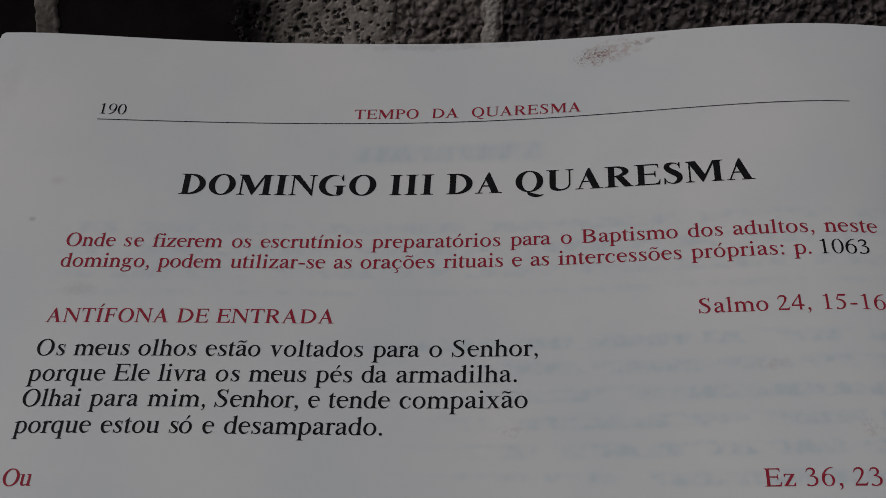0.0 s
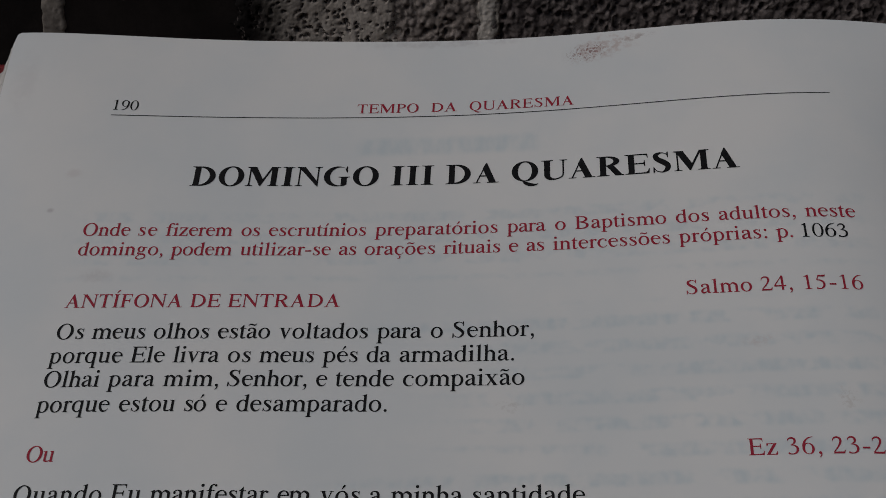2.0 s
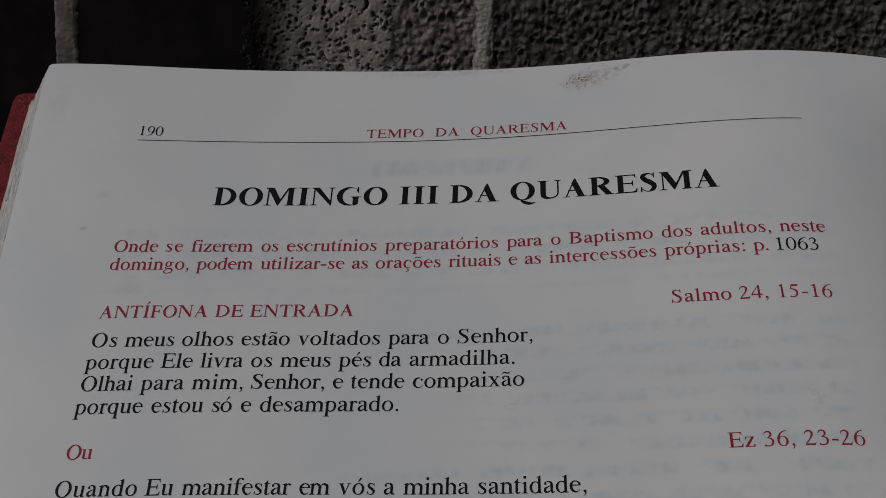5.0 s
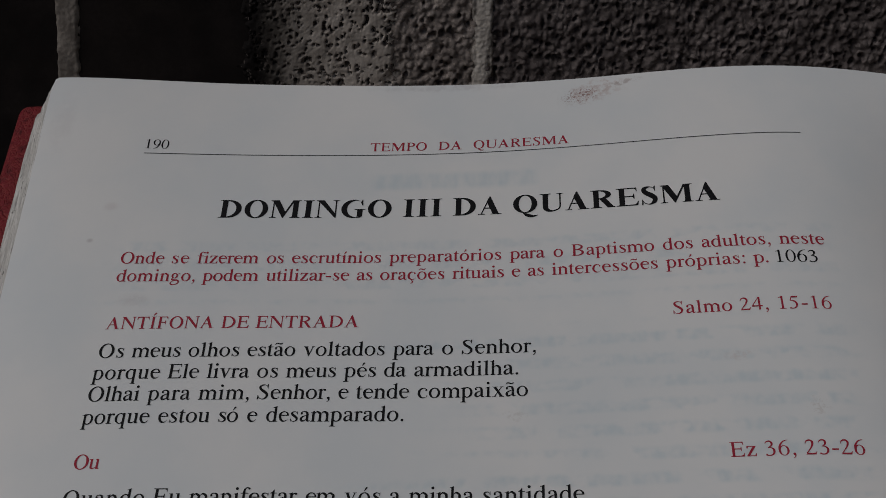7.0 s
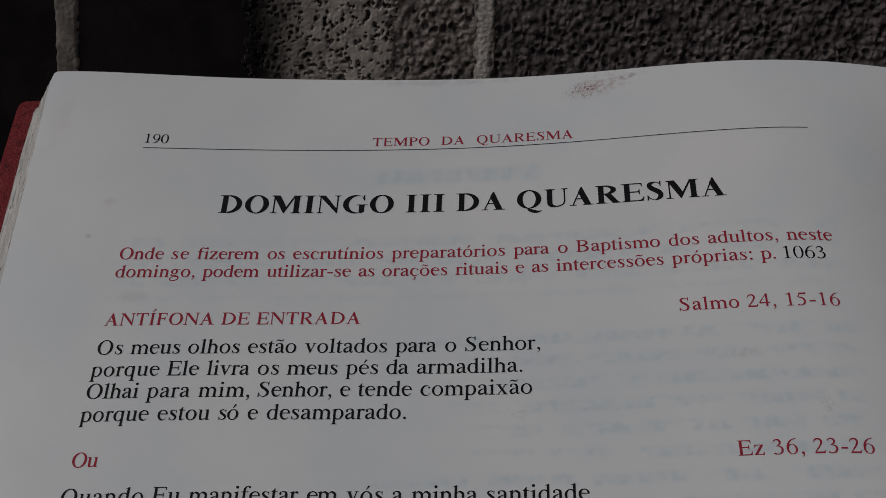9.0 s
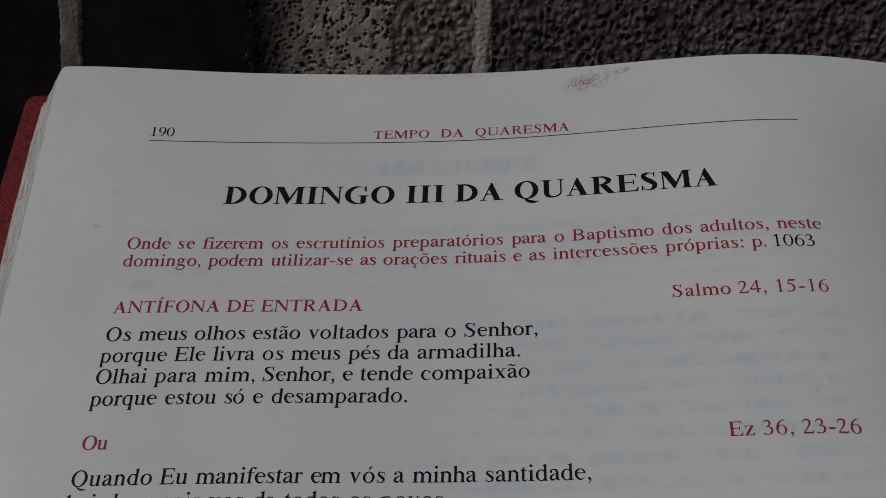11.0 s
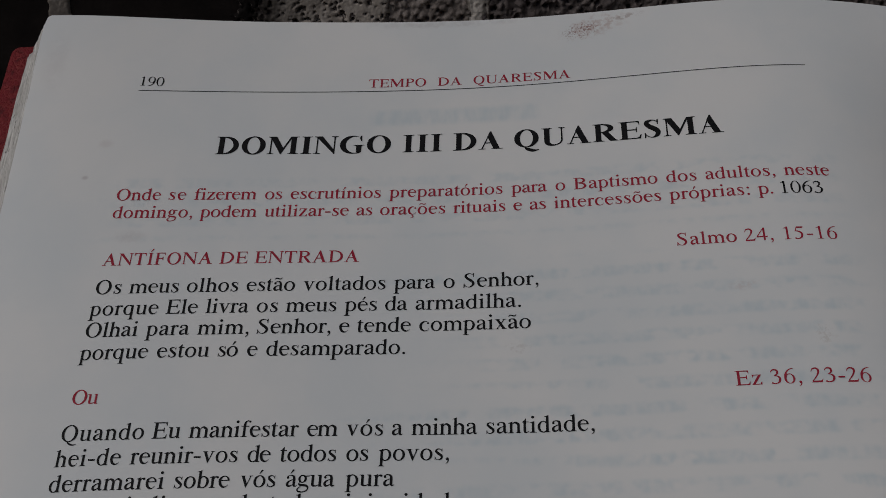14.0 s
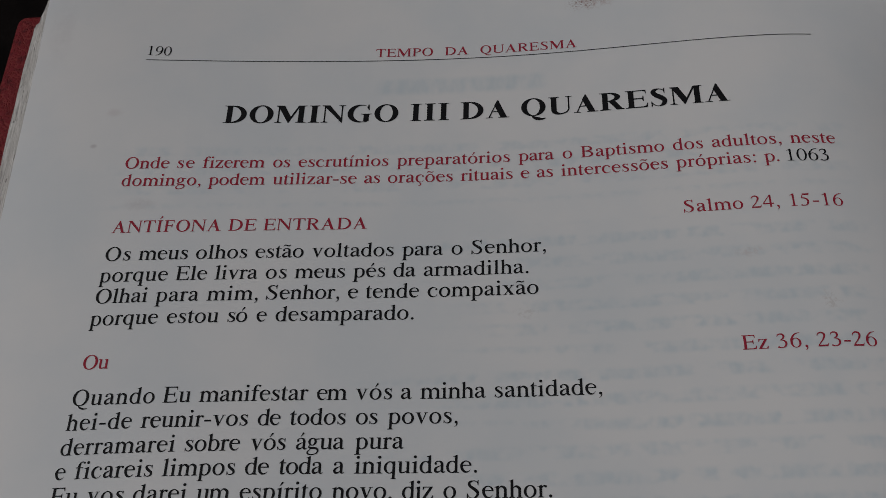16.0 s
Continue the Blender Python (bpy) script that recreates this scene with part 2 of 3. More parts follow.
def wall_piece(name, x0, x1, relief, materials, pick, label, step, proud=0.0):
    """A piece of the wall, from x0 to x1 and three metres high, its face worked into real relief where it is seen closely."""
    zs = [0.0, 0.6, 1.0, 1.08] + spread(1.120, 1.235, step) + [1.3, 1.5, 2.2, 3.0]
    xs = spread(x0, min(x1, x0 + 0.17), step) + ([x1] if x1 > x0 + 0.17 else [])
    verts, low = [], []
    for z in zs:
        for x in xs:
            d = relief(x, z)
            edge = min(x - x0, x1 - x) / 0.0012
            d -= 0.0012 * max(0.0, 1 - edge) ** 2
            verts.append((x + lean(x, z), WALL_Y - proud - d, z))
            low.append(d)
    faces = grid_faces(len(xs), len(zs))
    chosen = [pick(*verts[f[0]], sum(low[i] for i in f) / 4) for f in faces]
    n = len(verts)
    rim = list(range(len(xs))) + [j * len(xs) + len(xs) - 1 for j in range(1, len(zs))] + [(len(zs) - 1) * len(xs) + i for i in range(len(xs) - 2, -1, -1)] + [j * len(xs) for j in range(len(zs) - 2, 0, -1)]
    verts += [(verts[i][0], WALL_Y + 0.031, verts[i][2]) for i in rim]
    for k in range(len(rim)):
        a, b = k, (k + 1) % len(rim)
        faces.append((rim[b], rim[a], n + a, n + b))
        chosen.append(0)
    me = mesh_of(name, verts, faces, *materials)
    me.polygons.foreach_set("material_index", chosen)
    return part(name, sharp(smooth(me), 75), wall, label)


def rough_relief(x, z):
    """Coarse porous stone: rounded nodules of a few millimetres with deep, round holes between them."""
    p = Vector((x, 0.3, z * 0.85))
    q = p + noise.noise_vector(p * 220) * 0.0010
    dome = max(0.0, 1.0 - (noise.voronoi(q * 400)[0][0] / 0.72) ** 2)
    grain = max(0.0, 1.0 - (noise.voronoi(q * 900 + Vector((1, 4, 2)))[0][0] / 0.72) ** 2)
    room = noise.voronoi(q * 300 + Vector((7, 3, 5)))[0][0] - 0.16 * noise.noise(p * 120) - 0.14 * noise.noise(p * 520)
    deep = min(1.0, max(0.0, (0.43 - room) / 0.24))
    return 0.0005 * noise.noise(p * 130) + 0.0015 * dome + 0.0004 * grain - 0.0012 - 0.0023 * deep * deep * (3 - 2 * deep)


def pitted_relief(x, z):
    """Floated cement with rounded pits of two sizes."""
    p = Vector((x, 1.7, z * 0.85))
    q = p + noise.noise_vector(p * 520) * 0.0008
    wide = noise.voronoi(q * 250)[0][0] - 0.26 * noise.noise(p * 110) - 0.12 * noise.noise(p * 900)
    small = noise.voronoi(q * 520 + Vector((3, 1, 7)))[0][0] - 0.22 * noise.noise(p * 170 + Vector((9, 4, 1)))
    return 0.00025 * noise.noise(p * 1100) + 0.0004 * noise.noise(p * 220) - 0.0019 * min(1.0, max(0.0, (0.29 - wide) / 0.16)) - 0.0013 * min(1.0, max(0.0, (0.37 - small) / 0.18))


def smeared_relief(x, z):
    """The cement thins out over the rough stone at its one side."""
    ragged = x + 0.003 * noise.noise(Vector((x * 180, 6, z * 180))) + 0.0015 * noise.noise(Vector((x * 600, 9, z * 600)))
    t = min(1.0, max(0.0, (ragged + 0.0325) / 0.0055))
    u = min(1.0, max(0.0, (-0.0830 - 1.6 * (ragged - x) - x) / 0.0055))
    return pitted_relief(x, z) - 0.0024 * t * t - 0.0040 * u * u


def mortar_relief(x, z):
    p = Vector((x, 2.9, z))
    return 0.0003 * noise.noise(p * 700) + 0.0005 * noise.noise(Vector((x * 500, 1, z * 60)))


def bead(x0, x1, face, high=0.0010, flat=0.45):
    """Mortar smeared over a joint: thick in the middle, ragged and thin at its sides."""
    def relief(x, z):
        t = (2 * x - x0 - x1) / (x1 - x0) + 0.10 * noise.noise(Vector((x1, z * 90, 0.5))) + 0.28 * noise.noise(Vector((x * 700, z * 350, 5))) + 0.12 * noise.noise(Vector((x * 250, z * 160, 3)))
        return face(x, z) + high * (1 - t * t) - 0.0007 - 0.012 * max(0.0, abs(t) - flat) ** 2 + 0.0003 * noise.noise(Vector((x * 1400, 8, z * 1400)))
    return relief


def plain_relief(x, z):
    return 0.0004 * noise.noise(Vector((x * 300, 4.1, z * 300)))


wall_piece("stone_block", -3.0, -0.1560, plain_relief, (BLACK_STONE,), lambda x, y, z, d: 0, "smooth black stone block", 0.003, -0.001)
wall_piece("stone_block", -0.1560, -0.0800, plain_relief, (BLACK_STONE,), lambda x, y, z, d: 0, "smooth black stone block", 0.003, -0.001)
wall_piece("mortar_joint", -0.1612, -0.1508, bead(-0.1612, -0.1508, mortar_relief, 0.0003, 0.62), (CEMENT_DIM,), lambda x, y, z, d: 0, "narrow pale mortar joint", 0.0006, 0.0004)
wall_piece("cement_band", -0.0900, -0.0250, smeared_relief, (CEMENT, PITS), lambda x, y, z, d: int(pitted_relief(x, z) < -0.0008), "wide band of pitted grey cement, black at one side", 0.00045, 0.0012)
wall_piece("stone_block", -0.0600, 0.0062, rough_relief, (ROUGH_PALE,), lambda x, y, z, d: 0, "rough dark porous stone", 0.00042, 0.0)
wall_piece("stone_block", 0.0062, 3.0, rough_relief, (ROUGH,), lambda x, y, z, d: 0, "rough dark porous stone", 0.00042, 0.0)
wall_piece("mortar_joint", 0.0006, 0.0124, bead(0.0006, 0.0124, mortar_relief, 0.0009), (MORTAR,), lambda x, y, z, d: 0, "narrow pale mortar joint", 0.0004, 0.0004)

# ---- the book ----
LEFT, GUTTER, TOP, FOOT = -0.1005, 0.1180, 0.0226, -0.2400
BOW = (0.6519, 0.1369, -0.3393, -0.3717, 0.0196, 0.1168, 0.0007)


def dip(x, y):
    """How far the paper bends down into the gutter, below the head of the page sooner than at its edge."""
    return 5.2 * max(0.0, x - 0.065) ** 2 * min(1.0, max(0.0, (0.014 - y) / 0.034)) + 4.0 * max(0.0, x - 0.078) ** 2 * min(1.0, max(0.0, (0.021 - y) / 0.02))


def sheet(x, y):
    """Height of the curved page over the book's frame."""
    u, w = x / 0.075, max(y, -0.11) / 0.1
    if y < -0.11:
        w -= 0.25 * (1 - math.exp((y + 0.11) / 0.08))
    z = sum(c * u ** (k + 2) for k, c in enumerate(BOW))
    return 0.01 * (z + (0.2313 * u * u - 0.3175 * u ** 3) * w) - dip(x, y)


def board(x, y):
    """Height of the left cover's inner face."""
    return -0.0050 + 0.060 * (y - 0.0255) - 0.03 * (x + 0.11)


book = new("open_book")
book.matrix_world = BOOK
tagged(book, "thick open prayer book, red leather cover, worn printed pages", "book")


def worn_corner(below, r=0.0009):
    """How far the rounded corner stands back at a height below the leaf's top."""
    d = max(0.0, min(r, r + below))
    return r - math.sqrt(r * r - d * d)


def off_square(x, y):
    """The page is trimmed a little out of square: its head falls towards the gutter."""
    return (0.0095 * max(0.0, x + 0.0705) - 0.00045 * math.exp(-((x + 0.028) / 0.030) ** 2) - 0.00040 * min(1.0, max(0.0, (x - 0.030) / 0.030))) * min(1.0, max(0.0, (y - TOP + 0.012) / 0.012))


def leaf_mesh(name, left, top, drop, thick, curl=0.0):
    xs, ys = spread(left, GUTTER, 0.0025), spread(FOOT, top - 0.0036, 0.004) + spread(top - 0.0030, top, 0.0005)
    up = []
    for y in ys:
        for x in xs:
            x += worn_corner(y - top) * max(0.0, 1 - (x - left) / 0.02)
            t = max(0.0, min(1.0, (x - LEFT) / 0.06))
            # a lower leaf sinks and fans out towards the fore-edge
            fan = drop * (1 - t) + 0.00012 * drop / 0.0005 * t
            up.append((x, y - off_square(x, y), sheet(max(x, LEFT), y) - fan - 0.00002 + curl * max(0.0, 1 - (x - left) / 0.012) ** 2 * (1 if y > 0 else 0.6)))
    n = len(up)
    verts = up + [(x, y, z - thick) for x, y, z in up]
    faces = grid_faces(len(xs), len(ys))
    faces += [tuple(n + i for i in reversed(f)) for f in faces]
    nx, ny = len(xs), len(ys)
    rim = list(range(nx)) + [j * nx + nx - 1 for j in range(1, ny)] + [(ny - 1) * nx + i for i in range(nx - 2, -1, -1)] + [j * nx for j in range(ny - 2, 0, -1)]
    for k in range(len(rim)):
        a, b = rim[k], rim[(k + 1) % len(rim)]
        faces.append((b, a, n + a, n + b))
    return sharp(smooth(mesh_of(name, verts, faces, PAPER)))


page = part("page", leaf_mesh("page", LEFT, TOP, 0.0, 0.00010), book, "white page printed in black and red")

# the leaves below, fanned out and rounded by use
rnd = random.Random(5)


def block_mesh():
    """The stack of leaves under the open page: its fore-edge steps out leaf by leaf down to the cover."""
    layers = 30
    ys = spread(FOOT, TOP - 0.0036, 0.003) + spread(TOP - 0.0030, TOP - 0.0003, 0.0005)
    xs = [0.0, 0.02, 0.05, 0.10, 0.17, 0.2150]
    verts, faces = [], []
    # sheafs of leaves stand out or back together, single leaves less
    sheaf = [rnd.uniform(-0.00050, 0.00050) for _ in range(layers)]
    steps = [sheaf[k // 4] + rnd.uniform(-0.00022, 0.00022) for k in range(layers)]
    tops = [rnd.uniform(-0.0008, 0.0) + 0.6 * sheaf[k // 4] - 0.0002 for k in range(layers)]
    profile = []
    for y in ys:
        row = []
        hi, lo = sheet(LEFT, y) - 0.0005, board(LEFT, y) + 0.0002
        wave = 0.0004 * noise.noise(Vector((1, y * 60, 0)))
        for k in range(layers):
            for edge in (0, 1):
                g = (k + edge * 0.85) / layers
                z = hi + (lo - hi) * g
                x = LEFT - 0.0004 - (0.0087 + 0.0010 * min(1.0, max(0.0, (y + 0.03) / 0.04))) * g ** 0.9 + worn_corner(y - TOP) * (1 - 0.5 * g) + steps[k] + wave * g + 0.00015 * noise.noise(Vector((k * 3.7, y * 400, 2)))
                row.append((x, y + (tops[k] if y > TOP - 0.001 else 0), z))
        profile.append(row)
    n = len(profile[0])
    for row in profile:
        verts += row
    for j in range(len(ys) - 1):
        for i in range(n - 1):
            faces.append((j * n + i, j * n + i + 1, (j + 1) * n + i + 1, (j + 1) * n + i))
    # the rest of the block, hidden below the page
    base = len(verts)
    inner = []
    for j, y in enumerate(ys):
        for x in spread(LEFT, GUTTER, 0.004):
            inner.append((x, min(y, TOP - 0.0006) - off_square(x, y), sheet(x, y) - 0.0012 - 0.0007 * max(0, 1 - (x - LEFT) / 0.03)))
    verts += inner
    m = len(spread(LEFT, GUTTER, 0.004))
    faces += [tuple(base + i for i in f) for f in grid_faces(m, len(ys))]
    # top face of the block
    low = len(verts)
    j = len(ys) - 1
    for i in range(m):
        x, y, z = inner[j * m + i]
        verts.append((x, y, board(x, y) + 0.0002))
    faces += [(base + j * m + i + 1, base + j * m + i, low + i, low + i + 1) for i in range(m - 1)]
    # close the fore-edge side of that face
    verts.append((LEFT, TOP - 0.0006, sheet(LEFT, TOP) - 0.0006))
    faces.append((low, *[j * n + i for i in range(n - 1, -1, -1)], len(verts) - 1))
    return mesh_of("page_block", verts, faces, EDGES)


part("page_block", block_mesh(), book, "thick block of worn, yellowed page edges")
for k in range(3):
    part("leaf", leaf_mesh("leaf", LEFT - 0.00035 * (k + 1) - rnd.uniform(0, 0.0002), TOP - 0.0003 - rnd.uniform(0, 0.0007), 0.0004 * (k + 1), 0.00009, rnd.uniform(-0.0001, 0.00012)), book)


def cover_mesh(name, x0, x1, y0, y1, under, thick=0.0032):
    """A cover board with rounded corners and edges, lying along the plane given by under(x, y)."""
    outline, r = [], 0.0028
    for cx, cy, start in ((x1 - r, y1 - r, 0), (x0 + r, y1 - r, 90), (x0 + r, y0 + r, 180), (x1 - r, y0 + r, 270)):
        outline += [(cx, cy, start + a) for a in (0, 22, 45, 68, 90)]
    verts, faces, rings = [], [], []
    for inset, depth in ((0.0016, 0.0), (0.0006, -0.0003), (0.0, -0.0011), (0.0, -0.0022), (0.0007, -0.0030), (0.0016, -thick)):
        ring = []
        for cx, cy, a in outline:
            x, y = cx + (r - inset) * math.cos(radians(a)), cy + (r - inset) * math.sin(radians(a))
            ring.append(len(verts))
            verts.append((x, y, under(x, y) + depth))
        rings.append(ring)
    for a, b in zip(rings, rings[1:]):
        for i in range(len(a)):
            k = (i + 1) % len(a)
            faces.append((a[k], a[i], b[i], b[k]))
    faces += [tuple(rings[0]), tuple(reversed(rings[-1]))]
    return mesh_of(name, verts, faces, LEATHER)


def right_board(x, y):
    return board(GUTTER, y) - 0.012 - 0.02 * (x - GUTTER)


part("cover", cover_mesh("cover", -0.1165, GUTTER - 0.004, FOOT - 0.004, 0.0271, board), book, "red grained leather cover board")
part("cover", cover_mesh("cover", GUTTER + 0.004, 0.3400, FOOT - 0.004, 0.0268, right_board), book, "red grained leather cover board")
part("spine", box("spine", (GUTTER - 0.006, FOOT - 0.004, -0.046), (GUTTER + 0.006, 0.0260, -0.030), LEATHER, 0.002), book, "red leather spine")


def right_page():
    xs, ys = spread(GUTTER + 0.0006, 0.328, 0.004), spread(FOOT, TOP, 0.01)
    verts = [(x, y, sheet(GUTTER, y) - 0.0006 + 0.070 * (1 - math.exp(-(x - GUTTER) / 0.012)) - 0.08 * (x - GUTTER)) for y in ys for x in xs]
    n = len(verts)
    verts += [(x, y, right_board(x, y) + 0.0002) for x, y, z in verts]
    nx, ny = len(xs), len(ys)
    faces = grid_faces(nx, ny) + [tuple(n + i for i in reversed(f)) for f in grid_faces(nx, ny)]
    rim = list(range(nx)) + [j * nx + nx - 1 for j in range(1, ny)] + [(ny - 1) * nx + i for i in range(nx - 2, -1, -1)] + [j * nx for j in range(ny - 2, 0, -1)]
    faces += [(rim[(k + 1) % len(rim)], rim[k], n + rim[k], n + rim[(k + 1) % len(rim)]) for k in range(len(rim))]
    return mesh_of("page_block", verts, faces, EDGES)


part("page_block", right_page(), book, "facing half of the book")

# ---- the lectern under the book ----
lectern = new("lectern")
lectern.matrix_world = BOOK
tagged(lectern, "dark wooden lectern holding up the open book", "lectern")
slab = box("desk", (-0.085, -0.236, -0.075), (0.30, 0.010, -0.050), WOOD, 0.003)
for v in slab.vertices:
    v.co.z += 0.060 * (v.co.y - 0.0255)
part("desk", slab, lectern)
post = part("post", box("post", (0.05, -0.22, 0.0), (0.13, -0.10, 1.12), WOOD, 0.004), lectern)
post.matrix_parent_inverse = BOOK.inverted()
foot = part("foot", box("foot", (-0.1, -0.36, 0.0), (0.28, 0.04, 0.05), WOOD, 0.006), lectern)
foot.matrix_parent_inverse = BOOK.inverted()

# ---- the print on the page ----
# Advance widths of an old-style serif face, in thousandths of its size.
WIDTHS = {250: " ,.", 278: "ilt:í", 333: "frI-Í", 389: "s", 444: "acezáãçé", 500: "bdghnopquvxóõ0123456789", 556: "SFP", 611: "ET", 667: "BR", 722: "ADGNOQU", 778: "m", 889: "M"}
ADVANCE = {c: w for w, cs in WIDTHS.items() for c in cs}
BOLD = {"I": 389, "M": 944, "E": 667, "G": 778, "O": 778, "Q": 778, "R": 722}
X_HIGH, CAP_HIGH, STEM_HIGH, DROP = 450, 662, 683, -217


class Letter:
    """One letter of an old-style serif face, drawn by pen strokes, in thousandths of its size."""

    def __init__(self, bold=False):
        self.verts, self.faces, self.layer = [], [], 0
        self.thick, self.thin, self.serif = (158, 36, 24) if bold else (107, 41, 25)
        self.reach = 84 if bold else 74
        self.low = 94

    def add(self, points, faces):
        base = len(self.verts)
        self.verts += [(x, y, self.layer) for x, y in points]
        self.faces += [tuple(base + i for i in f) for f in faces]
        self.layer += 1

    def poly(self, *points):
        flat = [Vector((x, y, 0)) for x, y in points]
        if sum(a.x * b.y - b.x * a.y for a, b in zip(flat, flat[1:] + flat[:1])) < 0:
            flat.reverse()
        tris = []
        for a, b, c in tessellate_polygon([flat]):
            u, v = flat[b] - flat[a], flat[c] - flat[a]
            tris.append((a, b, c) if u.x * v.y - u.y * v.x > 0 else (a, c, b))
        self.add([(p.x, p.y) for p in flat], tris)

    def bar(self, x0, x1, y0, y1):
        self.poly((x0, y0), (x1, y0), (x1, y1), (x0, y1))

    def strip(self, one, other):
        n = len(one)
        faces = []
        points = one + other
        for i in range(n - 1):
            f = (i, i + 1, n + i + 1, n + i)
            ring = [points[k] for k in f]
            turn = sum(a[0] * b[1] - b[0] * a[1] for a, b in zip(ring, ring[1:] + ring[:1]))
            faces.append(f if turn > 0 else f[::-1])
        self.add(points, faces)

    def ring(self, cx, cy, rx, ry, left, right, thin, start=0, stop=360):
        """A bowl: an ellipse with a narrower one taken out of it, so thick at the sides and thin above and below."""
        n = max(6, int(abs(stop - start) / 9))
        turns = [radians(start + (stop - start) * i / n) for i in range(n + 1)]
        hx, sx = rx - (left + right) / 2, (left - right) / 2
        self.strip([(cx + rx * math.cos(a), cy + ry * math.sin(a)) for a in turns], [(cx + sx + hx * math.cos(a), cy + (ry - thin) * math.sin(a)) for a in turns])

    def pen(self, *points):
        """A stroke through (x, y, width)."""
        p = [np.array(q, float) for q in points]
        p = [2 * p[0] - p[1]] + p + [2 * p[-1] - p[-2]]
        line = []
        for i in range(1, len(p) - 2):
            for t in (0, 0.25, 0.5, 0.75):
                line.append(0.5 * (2 * p[i] + (p[i + 1] - p[i - 1]) * t + (2 * p[i - 1] - 5 * p[i] + 4 * p[i + 1] - p[i + 2]) * t * t + (3 * p[i] - p[i - 1] - 3 * p[i + 1] + p[i + 2]) * t ** 3))
        line.append(p[-2])
        one, other = [], []
        for i, q in enumerate(line):
            d = line[min(i + 1, len(line) - 1)] - line[max(i - 1, 0)]
            long = math.hypot(d[0], d[1]) or 1.0
            nx, ny, w = -d[1] / long, d[0] / long, max(q[2], 8) / 2
            one.append((q[0] + nx * w, q[1] + ny * w)), other.append((q[0] - nx * w, q[1] - ny * w))
        self.strip(one, other)

    def dot(self, cx, cy, r):
        self.poly(*[(cx + r * math.cos(radians(a)), cy + r * math.sin(radians(a))) for a in range(0, 360, 24)])

    def stem(self, x0, x1, y0, y1, foot="both", head="both", reach=None):
        """An upright with bracketed serifs: both, left, right, flag (slanted, to the left) or none."""
        s, b, r = self.serif, 34, reach or self.reach
        pts = []
        if foot in ("both", "left"):
            pts += [(x0, y0 + s + b), (x0 - r * 0.25, y0 + s + 6), (x0 - r, y0 + s * 0.8), (x0 - r, y0)]
        else:
            pts.append((x0, y0))
        if foot in ("both", "right"):
            pts += [(x1 + r, y0), (x1 + r, y0 + s * 0.8), (x1 + r * 0.25, y0 + s + 6), (x1, y0 + s + b)]
        else:
            pts.append((x1, y0))
        if head in ("both", "right"):
            pts += [(x1, y1 - s - b), (x1 + r * 0.25, y1 - s - 6), (x1 + r, y1 - s * 0.8), (x1 + r, y1)]
        else:
            pts.append((x1, y1))
        if head in ("both", "left"):
            pts += [(x0 - r, y1), (x0 - r, y1 - s * 0.8), (x0 - r * 0.25, y1 - s - 6), (x0, y1 - s - b)]
        elif head == "flag":
            pts += [(x1 - 12, y1), (x0 - r, y1 - 56), (x0 - r, y1 - 73), (x0 - r * 0.25, y1 - 68), (x0, y1 - 92)]
        else:
            pts.append((x0, y1))
        self.poly(*pts)

    def slope(self, xa, xb, w, y0=0, y1=CAP_HIGH):
        """A slanting stroke from xa on the line to xb at the top, w wide along the line."""
        self.poly((xa, y0), (xa + w, y0), (xb + w, y1), (xb, y1))

    def arch(self, x, to):
        """The shoulder that springs from the upright at x and comes down on the one at to."""
        w, span = self.low, to - x
        self.pen((x - 12, 345, 18), (x + span * 0.22, 402, 40), (x + span * 0.50, 426, 62), (x + span * 0.78, 412, 84), (to + w * 0.42, 345, w + 2), (to + w / 2, 250, w))
        self.bar(to, to + w, 60, 262)


